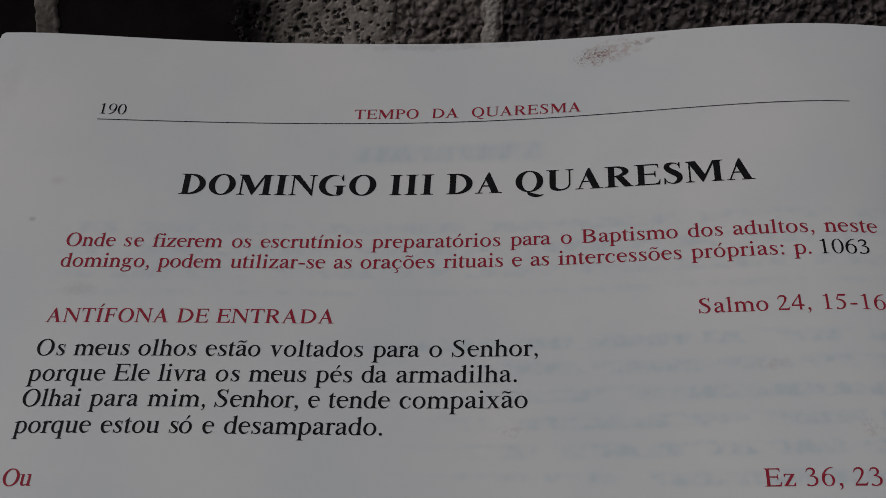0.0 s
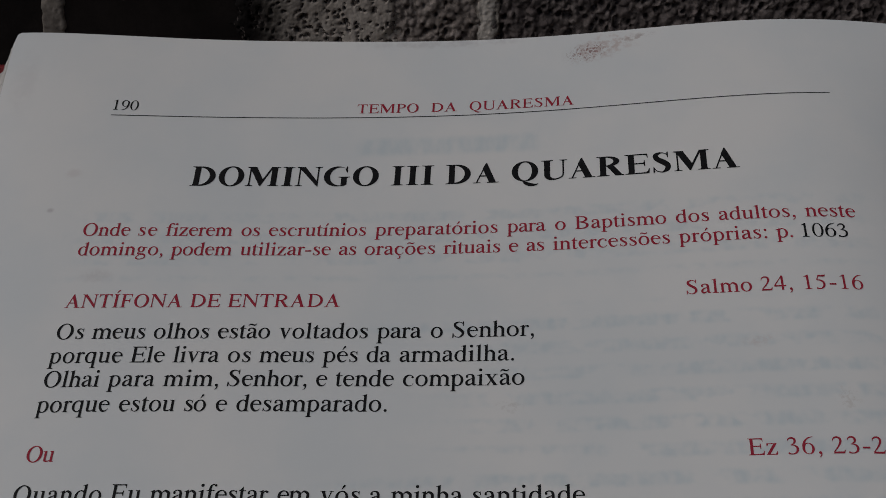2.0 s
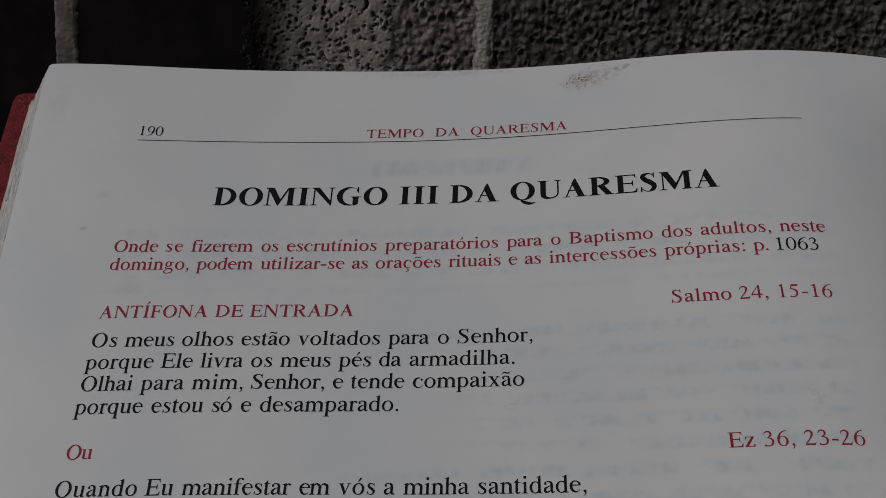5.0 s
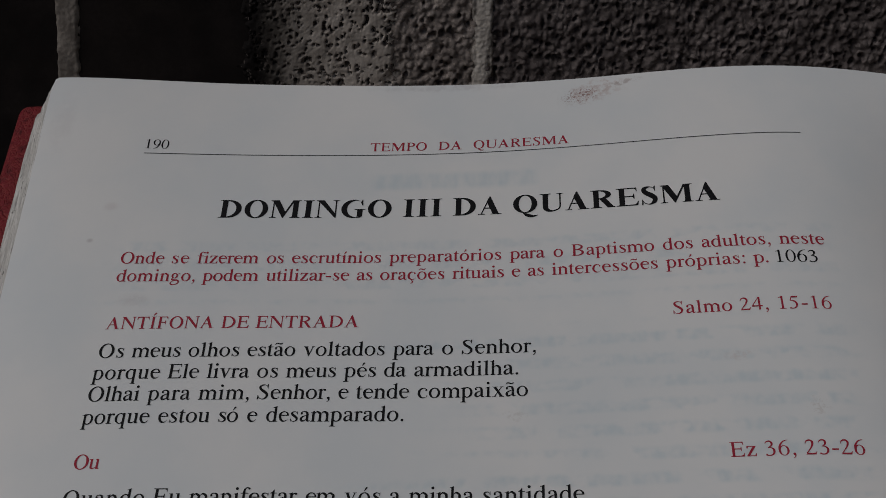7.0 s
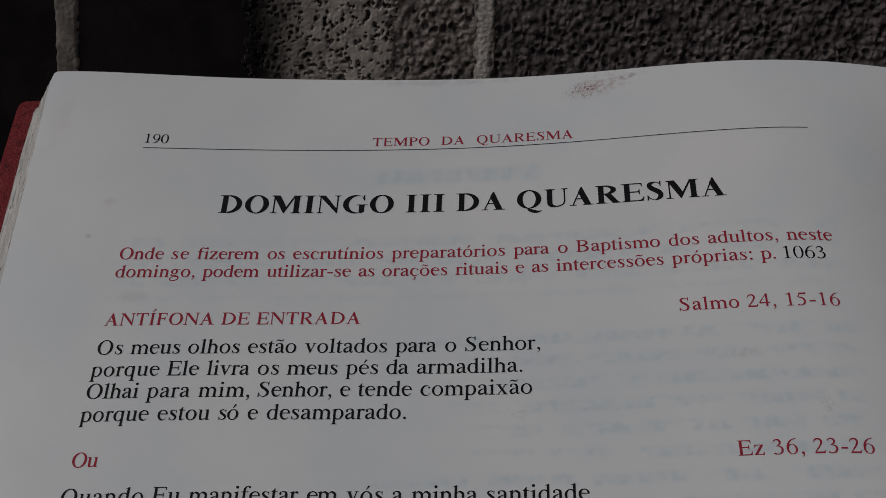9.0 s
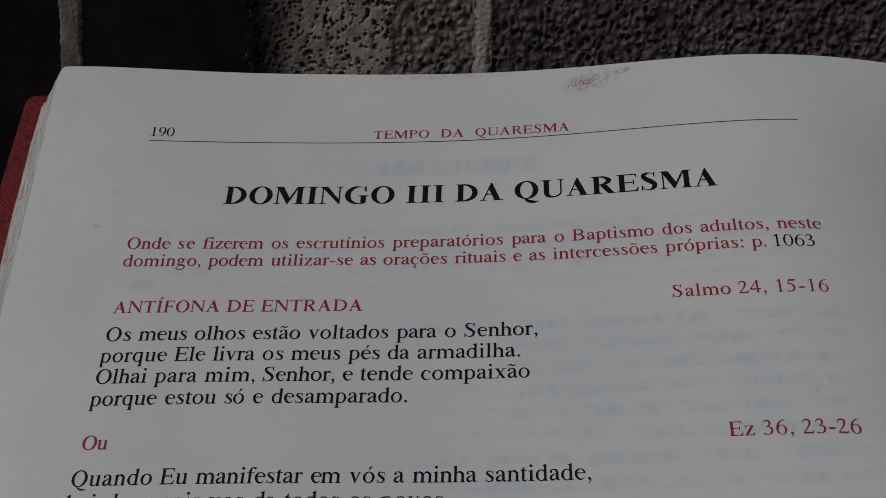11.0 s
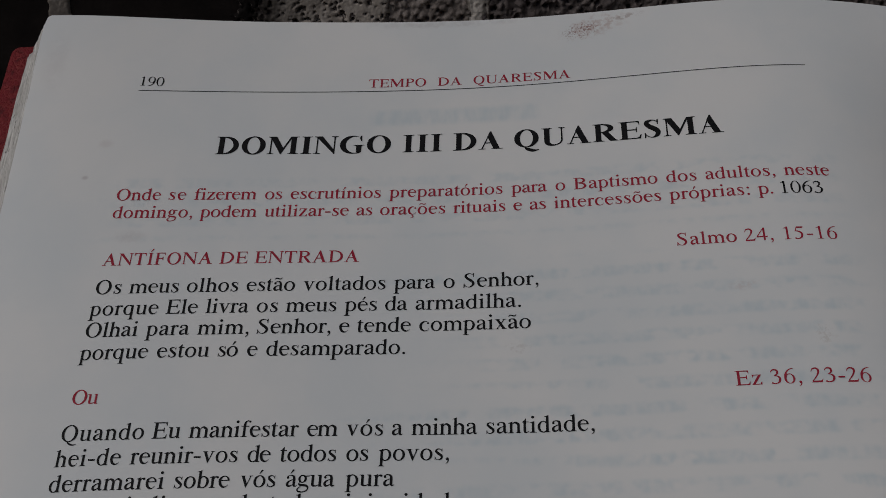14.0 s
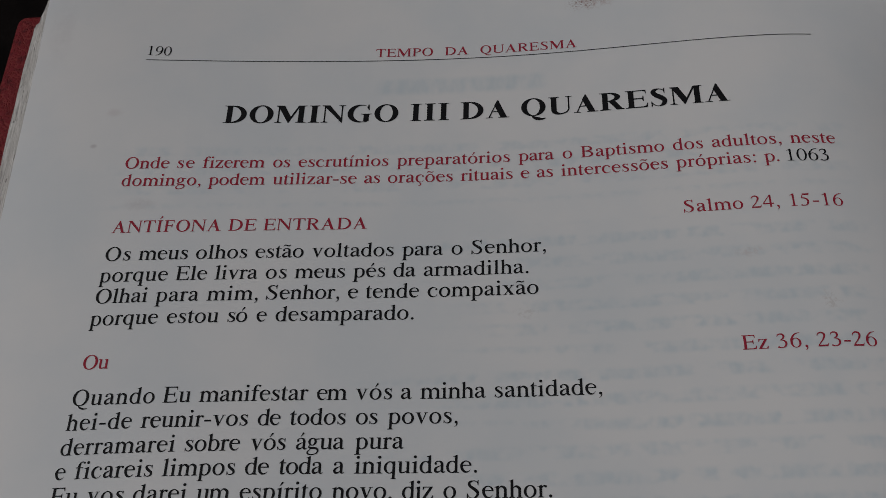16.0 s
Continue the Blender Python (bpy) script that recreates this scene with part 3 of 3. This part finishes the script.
def low_letter(g, c):
    w, t = g.low, 40
    if c in "oóõ":
        g.ring(250, 225, 221, 236, w, w, t)
    elif c in "aáã":
        g.pen((70, 342, 30), (92, 400, 48), (165, 440, 36), (240, 436, 52), (298, 402, 80), (325, 325, w))
        g.dot(98, 350, 43)
        g.bar(325 - w / 2, 325 + w / 2, 75, 335)
        g.pen((325, 95, w), (345, 38, 72), (385, 24, 44), (440, 58, 16))
        g.pen((296, 284, 26), (205, 246, 38), (118, 190, 72), (84, 112, 92), (118, 42, 84), (190, 36, 58), (292, 92, 24))
    elif c in "bp":
        g.stem(72, 72 + w, DROP if c == "p" else 4, 460 if c == "p" else STEM_HIGH, "both" if c == "p" else "none", "flag", 66)
        g.ring(256, 225, 214, 236, w, w, t, -138, 138)
    elif c in "dq":
        g.stem(428 - w, 428, DROP if c == "q" else 0, 456 if c == "q" else STEM_HIGH, "both" if c == "q" else "right", "none" if c == "q" else "flag", 62)
        g.ring(240, 225, 214, 236, w, w, t, 42, 318)
    elif c in "cç":
        g.ring(235, 225, 209, 236, w + 6, 10, t, 48, 322)
        g.dot(366, 356, 43)
        g.pen((385, 95, 20), (404, 118, 10))
        if c == "ç":
            g.pen((232, -5, 22), (222, -55, 22), (275, -92, 52), (262, -165, 44), (200, -200, 30), (165, -192, 16))
    elif c in "eé":
        g.ring(226, 272, 201, 188, w + 4, 74, t, 2, 180)
        g.ring(226, 272, 201, 282, w + 4, 6, 58, 180, 322)
        g.bar(100, 424, 258, 298)
    elif c == "f":
        g.stem(98, 98 + w, 0, 505, "both", "none", 74)
        g.pen((98 + w / 2, 485, w), (160, 575, 76), (212, 642, 46), (288, 662, 40))
        g.dot(330, 622, 43)
        g.bar(20, 310, 417, 450)
    elif c == "g":
        g.ring(216, 306, 156, 154, 84, 84, t)
        g.poly((325, 385), (470, 396), (470, 432), (330, 428))
        g.pen((150, 180, 18), (92, 122, 44), (128, 76, 72), (258, 60, 88), (378, 40, 84), (432, -40, 62), (388, -140, 46), (232, -196, 40), (92, -172, 54), (54, -106, 52), (92, -40, 38), (165, 22, 24))
    elif c in "hn":
        g.stem(74, 74 + w, 0, STEM_HIGH if c == "h" else 460, "both", "flag", 60)
        g.arch(74 + w, 342)
        g.stem(342, 342 + w, 0, 110, "both", "none", 56)
    elif c == "m":
        g.stem(74, 74 + w, 0, 460, "both", "flag", 60)
        for a, b in ((74 + w, 344), (344 + w, 622)):
            g.arch(a, b)
            g.stem(b, b + w, 0, 110, "both", "none", 58)
    elif c in "iíl":
        g.stem(94, 94 + w, 0, STEM_HIGH if c == "l" else 460, "both", "flag", 74)
        if c == "i":
            g.dot(135, 622, 58)
    elif c == "r":
        g.stem(74, 74 + w, 0, 460, "both", "flag", 66)
        g.pen((74 + w - 10, 335, 20), (205, 410, 42), (268, 424, 60))
        g.dot(292, 402, 46)
    elif c == "s":
        g.pen((318, 318, 16), (288, 402, 26), (196, 438, 38), (112, 402, 66), (112, 330, 88), (200, 248, 98), (296, 166, 92), (302, 78, 70), (212, 14, 38), (110, 40, 28), (64, 142, 16))
        g.poly((300, 330), (322, 320), (326, 450), (306, 450))
        g.poly((55, 6), (76, 6), (80, 130), (58, 142))
    elif c == "t":
        g.bar(70, 70 + w, 90, 440)
        g.poly((70 + w, 579), (70 + w - 16, 579), (92, 500), (14, 432), (14, 417), (260, 417), (260, 450), (70 + w, 450))
        g.pen((70 + w / 2, 105, w), (126, 38, 80), (182, 18, 52), (274, 62, 16))
    elif c == "u":
        g.stem(72, 72 + w, 120, X_HIGH, "none", "left", 62)
        g.pen((72 + w / 2, 150, w), (128, 58, 86), (198, 30, 56), (280, 44, 38), (352, 92, 22))
        g.stem(338, 338 + w, 2, X_HIGH, "right", "left", 56)
    elif c == "v":
        g.poly((62, 440), (168, 440), (292, 112), (258, -14), (240, -14))
        g.poly((244, -14), (258, -14), (428, 440), (384, 440), (272, 112))
        g.bar(19, 215, 428, 450), g.bar(338, 480, 428, 450)
    elif c == "x":
        g.poly((58, 440), (172, 440), (446, 12), (330, 12))
        g.poly((88, 12), (128, 12), (412, 440), (370, 440))
        g.bar(17, 220, 429, 450), g.bar(312, 462, 429, 450), g.bar(17, 182, 0, 21), g.bar(282, 482, 0, 21)
    elif c == "z":
        g.poly((288, 424), (408, 450), (408, 440), (148, 26), (27, 0), (27, 12))
        g.poly((45, 450), (408, 450), (408, 422), (110, 418), (66, 330), (48, 330))
        g.poly((27, 0), (410, 0), (420, 130), (400, 130), (345, 34), (27, 30))
    mid = {"a": 205, "á": 205, "ã": 205, "é": 232, "í": 140, "ó": 250, "õ": 250}.get(c, 250)
    if c in "áéíó":
        g.poly((mid - 32, 507), (mid - 14, 507), (mid + 108, 640), (mid + 74, 678), (mid + 34, 664))
    elif c in "ãõ":
        g.pen((mid - 150, 540, 14), (mid - 100, 600, 40), (mid - 40, 604, 54), (mid + 50, 572, 54), (mid + 108, 580, 40), (mid + 152, 636, 14))


def capital(g, c, advance):
    w, t, s, high, r = g.thick, g.thin, g.serif, CAP_HIGH, g.reach
    x = 96
    if c in "IÍ":
        g.stem((advance - w) / 2, (advance + w) / 2, 0, high)
        if c == "Í":
            g.poly((advance / 2 - 40, 715), (advance / 2 - 18, 715), (advance / 2 + 120, 850), (advance / 2 + 84, 890), (advance / 2 + 40, 870))
    elif c in "BDEFPR":
        g.stem(x, x + w, 0, high, "both" if c in "FPR" else "left", "left")
        if c == "D":
            g.ring(300, high / 2, advance - 336, high / 2, 0, w + 4, t, -90, 90)
            g.bar(x, 301, 0, t), g.bar(x, 301, high - t, high)
        elif c == "B":
            g.ring(300, 503, 252, 159, 0, w - 2, t, -90, 90), g.ring(310, 181, 284, 181, 0, w + 4, t, -90, 90)
            g.bar(x, 311, 0, t), g.bar(x, 301, high - t, high), g.bar(x + w, 311, 344, 344 + t - 4)
        elif c in "PR":
            right = advance - (14 if c == "P" else 110)
            g.ring(290, 490, right - 290, 172, 0, w, t, -90, 90)
            g.bar(x, 291, high - t, high), g.bar(x + w, 291, 318, 318 + t)
            if c == "R":
                a = 268 if advance > 700 else 262
                g.poly((a, 330), (a + w * 1.22, 336), (advance - 62, 44), (advance - 6, 20), (advance - 6, 0), (advance - 52 - w * 1.1, 0))
        else:
            right = advance - (18 if c == "E" else 12)
            g.bar(x, right - 45, high - t, high)
            g.poly((right - 130, high), (right - 44, high), (right - 34, high - 142), (right - 54, high - 142), (right - 74, high - 64), (right - 130, high - t))
            g.bar(x + w, right - 140, 322, 322 + t + 4)
            g.poly((right - 160, 318), (right - 134, 240), (right - 116, 240), (right - 116, 442), (right - 134, 442), (right - 160, 362))
            if c == "E":
                g.bar(x, right - 22, 0, t)
                g.poly((right - 130, 0), (right - 24, 0), (right, 160), (right - 22, 160), (right - 58, 72), (right - 130, t))
    elif c == "T":
        m = advance / 2
        g.stem(m - w / 2, m + w / 2, 0, high, "both", "none")
        g.bar(30, advance - 30, high - t, high)
        for d in (-1, 1):
            g.poly((m + d * (m - 130), high), (m + d * (m - 24), high), (m + d * (m - 14), high - 155), (m + d * (m - 34), high - 155), (m + d * (m - 62), high - 70), (m + d * (m - 130), high - t))
    elif c == "U":
        right = advance - 110
        g.stem(104, 104 + w, 200, high, "none", "both")
        g.pen((104 + w / 2, 240, w), (116 + w / 2, 110, w * 0.94), (advance * 0.38, 34, w * 0.62), (advance * 0.56, 12, 44), (right - 60, 70, 44), (right - 6, 160, 44), (right, 260, 42))
        g.stem(right - 21, right + 21, 240, high, "none", "both", r * 0.95)
    elif c == "A":
        top, m = 676, advance * 0.49
        g.slope(82, m - 8, 40, 0, top - 4)
        g.poly((advance - 92 - w * 1.14, 0), (advance - 88, 0), (m + 24, top), (m - 8, top), (m - w * 0.58, top - w * 1.2))
        g.bar(170, advance - 92 - w, 218, 218 + t + 2)
        g.bar(15, 82 + 40 + r * 1.1, 0, s), g.bar(advance - 92 - w * 1.14 - r * 0.8, advance - 16, 0, s)
    elif c == "N":
        left, right = 104, advance - 108
        g.stem(left - 20, left + 20, 0, high, "both", "none", r)
        g.stem(right - 20, right + 20, 60, high, "none", "both", r)
        g.poly((12, high), (92 + w * 0.95, high), (right + 20, 120), (right + 20, -11), (right - 6, -11), (left - 20, high - 46), (12, high - s))
    elif c == "M":
        left, right = 106, advance - 92
        m = (left + right - w) / 2
        g.stem(left - 21, left + 21, 0, high, "both", "none", r)
        g.stem(right - w, right, 0, high, "both", "right", r * 0.9)
        g.poly((14, high), (58 + w * 1.28, high), (m + 36 + w * 0.45, 168), (m + 26, 0), (m, 0), (left - 21, high - 52), (14, high - s))
        g.poly((m, 0), (m + 26, 0), (right - w + 8, high - 78), (right - w + 8, high), (right - w - 16, high), (m + 24, 130))
    elif c in "OQ":
        g.ring(advance / 2, 331, advance / 2 - 35, 346, w + 8, w + 8, t)
        if c == "Q":
            g.pen((advance * 0.42, 8, 18), (advance * 0.52, -70, w * 0.6), (advance * 0.68, -125, w * 0.7), (advance * 0.83, -138, w * 0.42), (advance - 30, -108, 16))
    elif c == "G":
        k = advance / 722
        g.ring(372 * k, 331, 338 * k, 346, w + 12, 0, t, 38, 318)
        g.poly((600 * k, 676), (622 * k, 676), (636 * k, 458), (612 * k, 458), (566 * k, 562))
        g.stem(628 * k - w, 628 * k, 40, 318, "none", "both", r * 0.95)
        g.pen((628 * k - w / 2, 74, w), (560 * k, 24, 54), (470 * k, 4, 30))
    elif c == "S":
        h = w * 0.90
        g.pen((448, 480, 16), (406, 592, 26), (290, 650, 36), (158, 604, h * 0.8), (126, 520, h), (196, 420, h * 1.1), (330, 325, h * 1.18), (426, 218, h * 1.06), (404, 92, h * 0.86), (276, 6, 38), (128, 62, 28), (64, 190, 16))
        g.poly((424, 500), (448, 490), (456, 676), (434, 676), (408, 636))
        g.poly((46, -14), (68, -14), (96, 26), (78, 165), (54, 182))


def figure(g, c):
    w = 84
    if c == "0":
        g.ring(250, 331, 224, 346, w + 4, w + 4, 28)
    elif c == "1":
        g.stem(216, 216 + w, 0, 676, "both", "none", 94)
        g.poly((216 + w, 676), (216 + w - 14, 676), (112, 596), (112, 578), (190, 592), (216, 560))
    elif c == "2":
        g.pen((44, 478, 14), (82, 580, 44), (170, 634, 62), (262, 628, 74), (328, 560, 86), (326, 455, 78), (258, 310, 56), (150, 165, 44), (60, 55, 30))
        g.poly((30, 0), (425, 0), (474, 142), (456, 142), (410, 80), (372, 74), (90, 74), (30, 14))
    elif c == "3":
        g.pen((54, 520, 14), (92, 600, 40), (180, 642, 58), (275, 622, 72), (320, 540, 84), (290, 440, 60), (190, 372, 24))
        g.pen((160, 362, 22), (270, 352, 44), (364, 290, 76), (388, 200, 86), (356, 92, 72), (262, 20, 44), (150, 12, 44), (90, 38, 60))
        g.dot(84, 40, 40)
    elif c == "4":
        g.bar(292, 292 + w, 0, 676)
        g.poly((12, 167), (472, 167), (472, 231), (12, 231))
        g.poly((12, 190), (12, 231), (318, 676), (350, 676), (64, 231))
    elif c == "5":
        g.poly((150, 662), (400, 662), (438, 688), (414, 588), (400, 580), (150, 580))
        g.poly((150, 662), (178, 662), (118, 440), (64, 428))
        g.pen((86, 432, 30), (200, 410, 62), (310, 346, 84), (352, 240, 88), (330, 120, 76), (240, 26, 48), (130, 12, 44), (80, 36, 60))
        g.dot(74, 34, 40)
    elif c in "69":
        flip = Letter()
        flip.ring(250, 212, 212, 226, w + 2, w + 2, 28)
        flip.pen((82, 230, 88), (92, 370, 84), (160, 520, 66), (280, 630, 46), (440, 676, 18))
        if c == "9":
            flip.verts = [(500 - x, 662 - y, k) for x, y, k in flip.verts]
        g.verts, g.faces, g.layer = flip.verts, flip.faces, flip.layer


GLYPHS = {}


def glyph(char, bold):
    """The points (x, y, layer) and faces of one letter of size 1, its advance, and where its strokes begin and end."""
    if (char, bold) not in GLYPHS:
        g = Letter(bold)
        advance = BOLD.get(char, ADVANCE[char]) if bold else ADVANCE[char]
        if char in ".:,":
            for y in (44,) if char != ":" else (44, 405):
                g.dot(136 if char == ":" else 125, y, 56)
            if char == ",":
                g.pen((150, 40, 52), (158, -20, 44), (128, -90, 30), (70, -136, 14))
        elif char == "-":
            g.bar(36, 297, 192, 262)
        elif char.isdigit():
            figure(g, char)
        elif char.isupper():
            capital(g, char, advance)
        elif char != " ":
            low_letter(g, char)
        xs = [v[0] for v in g.verts] or [0, advance]
        GLYPHS[char, bold] = ([(x / 1000, y / 1000, k) for x, y, k in g.verts], g.faces, advance / 1000, min(xs) / 1000, max(xs) / 1000)
    return GLYPHS[char, bold]


# arc length along the page, so that print keeps its width where the paper bends
ARC_X = [LEFT + i * 0.0005 for i in range(int((GUTTER - LEFT) / 0.0005) + 1)]
ARC_S = [0.0]
for a, b in zip(ARC_X, ARC_X[1:]):
    ARC_S.append(ARC_S[-1] + math.hypot(b - a, sheet(b, -0.04) - sheet(a, -0.04)))


def along(x):
    return float(np.interp(x, ARC_X, ARC_S))


def onto(s, y, off):
    x = float(np.interp(s, ARC_S, ARC_X))
    return Vector((x, y, sheet(x, y) + off))


def printed(pieces, x0, x1, y, size, bold=False, label="", spaced=1.0, starts=()):
    """A line of print between x0 and x1 on the page's line y. pieces: runs of words, each with its ink. starts: where its words begin, in tenths of a millimetre."""
    s0, s1 = along(x0), along(x1)
    words = "".join(w for w, _ in pieces)
    natural = sum(glyph(c, bold)[2] * (spaced if c == " " else 1.0) for c in words) * size
    first, last = glyph(words[0], bold), glyph(words[-1], bold)
    track = ((s1 - s0) - (natural - first[3] * size - (last[2] - last[4]) * size)) / max(1, len(words) - 1)
    s = s0 - first[3] * size
    tracks = []
    if starts:
        words = words.split()
        wide = [(sum(glyph(c, bold)[2] for c in w[:-1]) + glyph(w[-1], bold)[4] - glyph(w[0], bold)[3]) * size for w in words]
        gaps = [along(b * 0.0001) - along(a * 0.0001) - d for a, b, d in zip(starts, starts[1:], wide)]
        # words set a little tighter or looser, so that the gaps between them come out alike
        even = sum(gaps) / len(gaps)
        tracks = [max(-0.05 * size, min(0.05 * size, (g - even) / max(1, len(w) - 1))) if len(w) > 1 else 0.0 for g, w in zip(gaps, words)] + [0.0]
    turn, word, fresh = 0, 0, True
    for text, mat in pieces:
        verts, faces = [], []
        for c in text:
            if c == " ":
                fresh = True
            elif fresh:
                if starts:
                    s = along(starts[word] * 0.0001) - glyph(c, bold)[3] * size
                    track = tracks[word]
                    word += 1
                fresh = False
            flat, tris, advance = glyph(c, bold)[:3]
            base = len(verts)
            turn += 1
            verts += [onto(s + px * size, y + py * size, 0.00005 + 0.000002 * k + 0.000001 * (turn % 2)) for px, py, k in flat]
            faces += [tuple(base + i for i in f) for f in tris]
            s += advance * size * (spaced if c == " " else 1.0) + track
        part("text_line", mesh_of("text_line", verts, faces, mat), page, label)


K, R = BLACK_INK, RED_INK
SMALL, BODY = 0.00455, 0.00501
printed([("190", K)], -0.0749, -0.0695, 0.0015, 0.0040, label="page number 190 in black")
printed([("TEMPO DA QUARESMA", R)], -0.0222, 0.0237, 0.0013, 0.0038, label="red running title TEMPO DA QUARESMA", spaced=2.4)
printed([("DOMINGO III DA QUARESMA", K)], -0.0550, 0.0552, -0.0182, 0.0075, True, "bold black heading DOMINGO III DA QUARESMA")
printed([("Onde se fizerem os escrutínios preparatórios para o Baptismo dos adultos, neste", R)], -0.0748, 0.0747, -0.0306, SMALL, label="red line of print",
        starts=(-748, -633, -578, -425, -370, -158, 101, 194, 232, 422, 501, 658))
printed([("domingo, podem utilizar-se as orações rituais e as intercessões próprias: p. ", R), ("1063", K)], -0.0748, 0.0728, -0.0352, SMALL, label="red line of print with a black page number",
        starts=(-748, -559, -421, -225, -175, -21, 105, 139, 189, 424, 600, 646))
printed([("ANTÍFONA DE ENTRADA", R)], -0.0748, -0.0211, -0.0470, 0.0044, label="red heading ANTÍFONA DE ENTRADA")
printed([("Salmo 24, 15-16", R)], 0.0429, 0.0737, -0.0466, 0.0045, label="red reference Salmo 24, 15-16")
printed([("Os meus olhos estão voltados para o Senhor,", K)], -0.0750, 0.0152, -0.0538, BODY, label="black line of print", starts=(-750, -679, -559, -436, -320, -136, -36, 4))
printed([("porque Ele livra os meus pés da armadilha.", K)], -0.0753, 0.0118, -0.0588, BODY, label="black line of print", starts=(-753, -594, -513, -409, -350, -232, -151, -90))
printed([("Olhai para mim, Senhor, e tende compaixão", K)], -0.0752, 0.0136, -0.0637, BODY, label="black line of print", starts=(-752, -627, -522, -402, -239, -204, -81))
printed([("porque estou só e desamparado.", K)], -0.0754, -0.0106, -0.0687, BODY, label="black line of print", starts=(-754, -596, -473, -416, -378))
printed([("Ou", R)], -0.0750, -0.0697, -0.0782, 0.0046, label="red word Ou")
printed([("Ez 36, 23-26", R)], 0.0504, 0.0742, -0.0782, 0.0045, label="red reference Ez 36, 23-26")
printed([("Quando Eu manifestar em vós a minha santidade,", K)], -0.0756, 0.0250, -0.0858, BODY, label="black line of print", starts=(-756, -576, -505, -281, -208, -123, -87, 51))
printed([("hei-de reunir-vos de todos os povos,", K)], -0.0758, -0.0017, -0.0908, BODY, label="black line of print", starts=(-758, -610, -387, -327, -204, -145))
printed([("derramarei sobre vós água pura", K)], -0.0759, -0.0116, -0.0957, BODY, label="black line of print", starts=(-759, -517, -395, -310, -202))
printed([("e ficareis limpos de toda a iniquidade.", K)], -0.0760, 0.0017, -0.1004, BODY, label="black line of print", starts=(-760, -721, -553, -399, -337, -238, -200))
printed([("Eu vos darei um espírito novo, diz o Senhor.", K)], -0.0760, 0.0145, -0.1052, BODY, label="black line of print", starts=(-760, -688, -600, -482, -403, -237, -112, -39, 2))

# the thin rule under the running title
def rule_mesh(x0, x1, y, high):
    ss = spread(along(x0), along(x1), 0.001)
    verts = [onto(s, y + d + 0.00008 + 0.00045 * max(0.0, (s - along(0.0)) / 0.0748) ** 2, 0.00005) for d in (-high / 2, high / 2) for s in ss]
    return mesh_of("rule", verts, grid_faces(len(ss), 2), GREY_INK)


part("rule", rule_mesh(-0.0750, 0.0748, 0.0, 0.00020), page, "thin black printed rule")
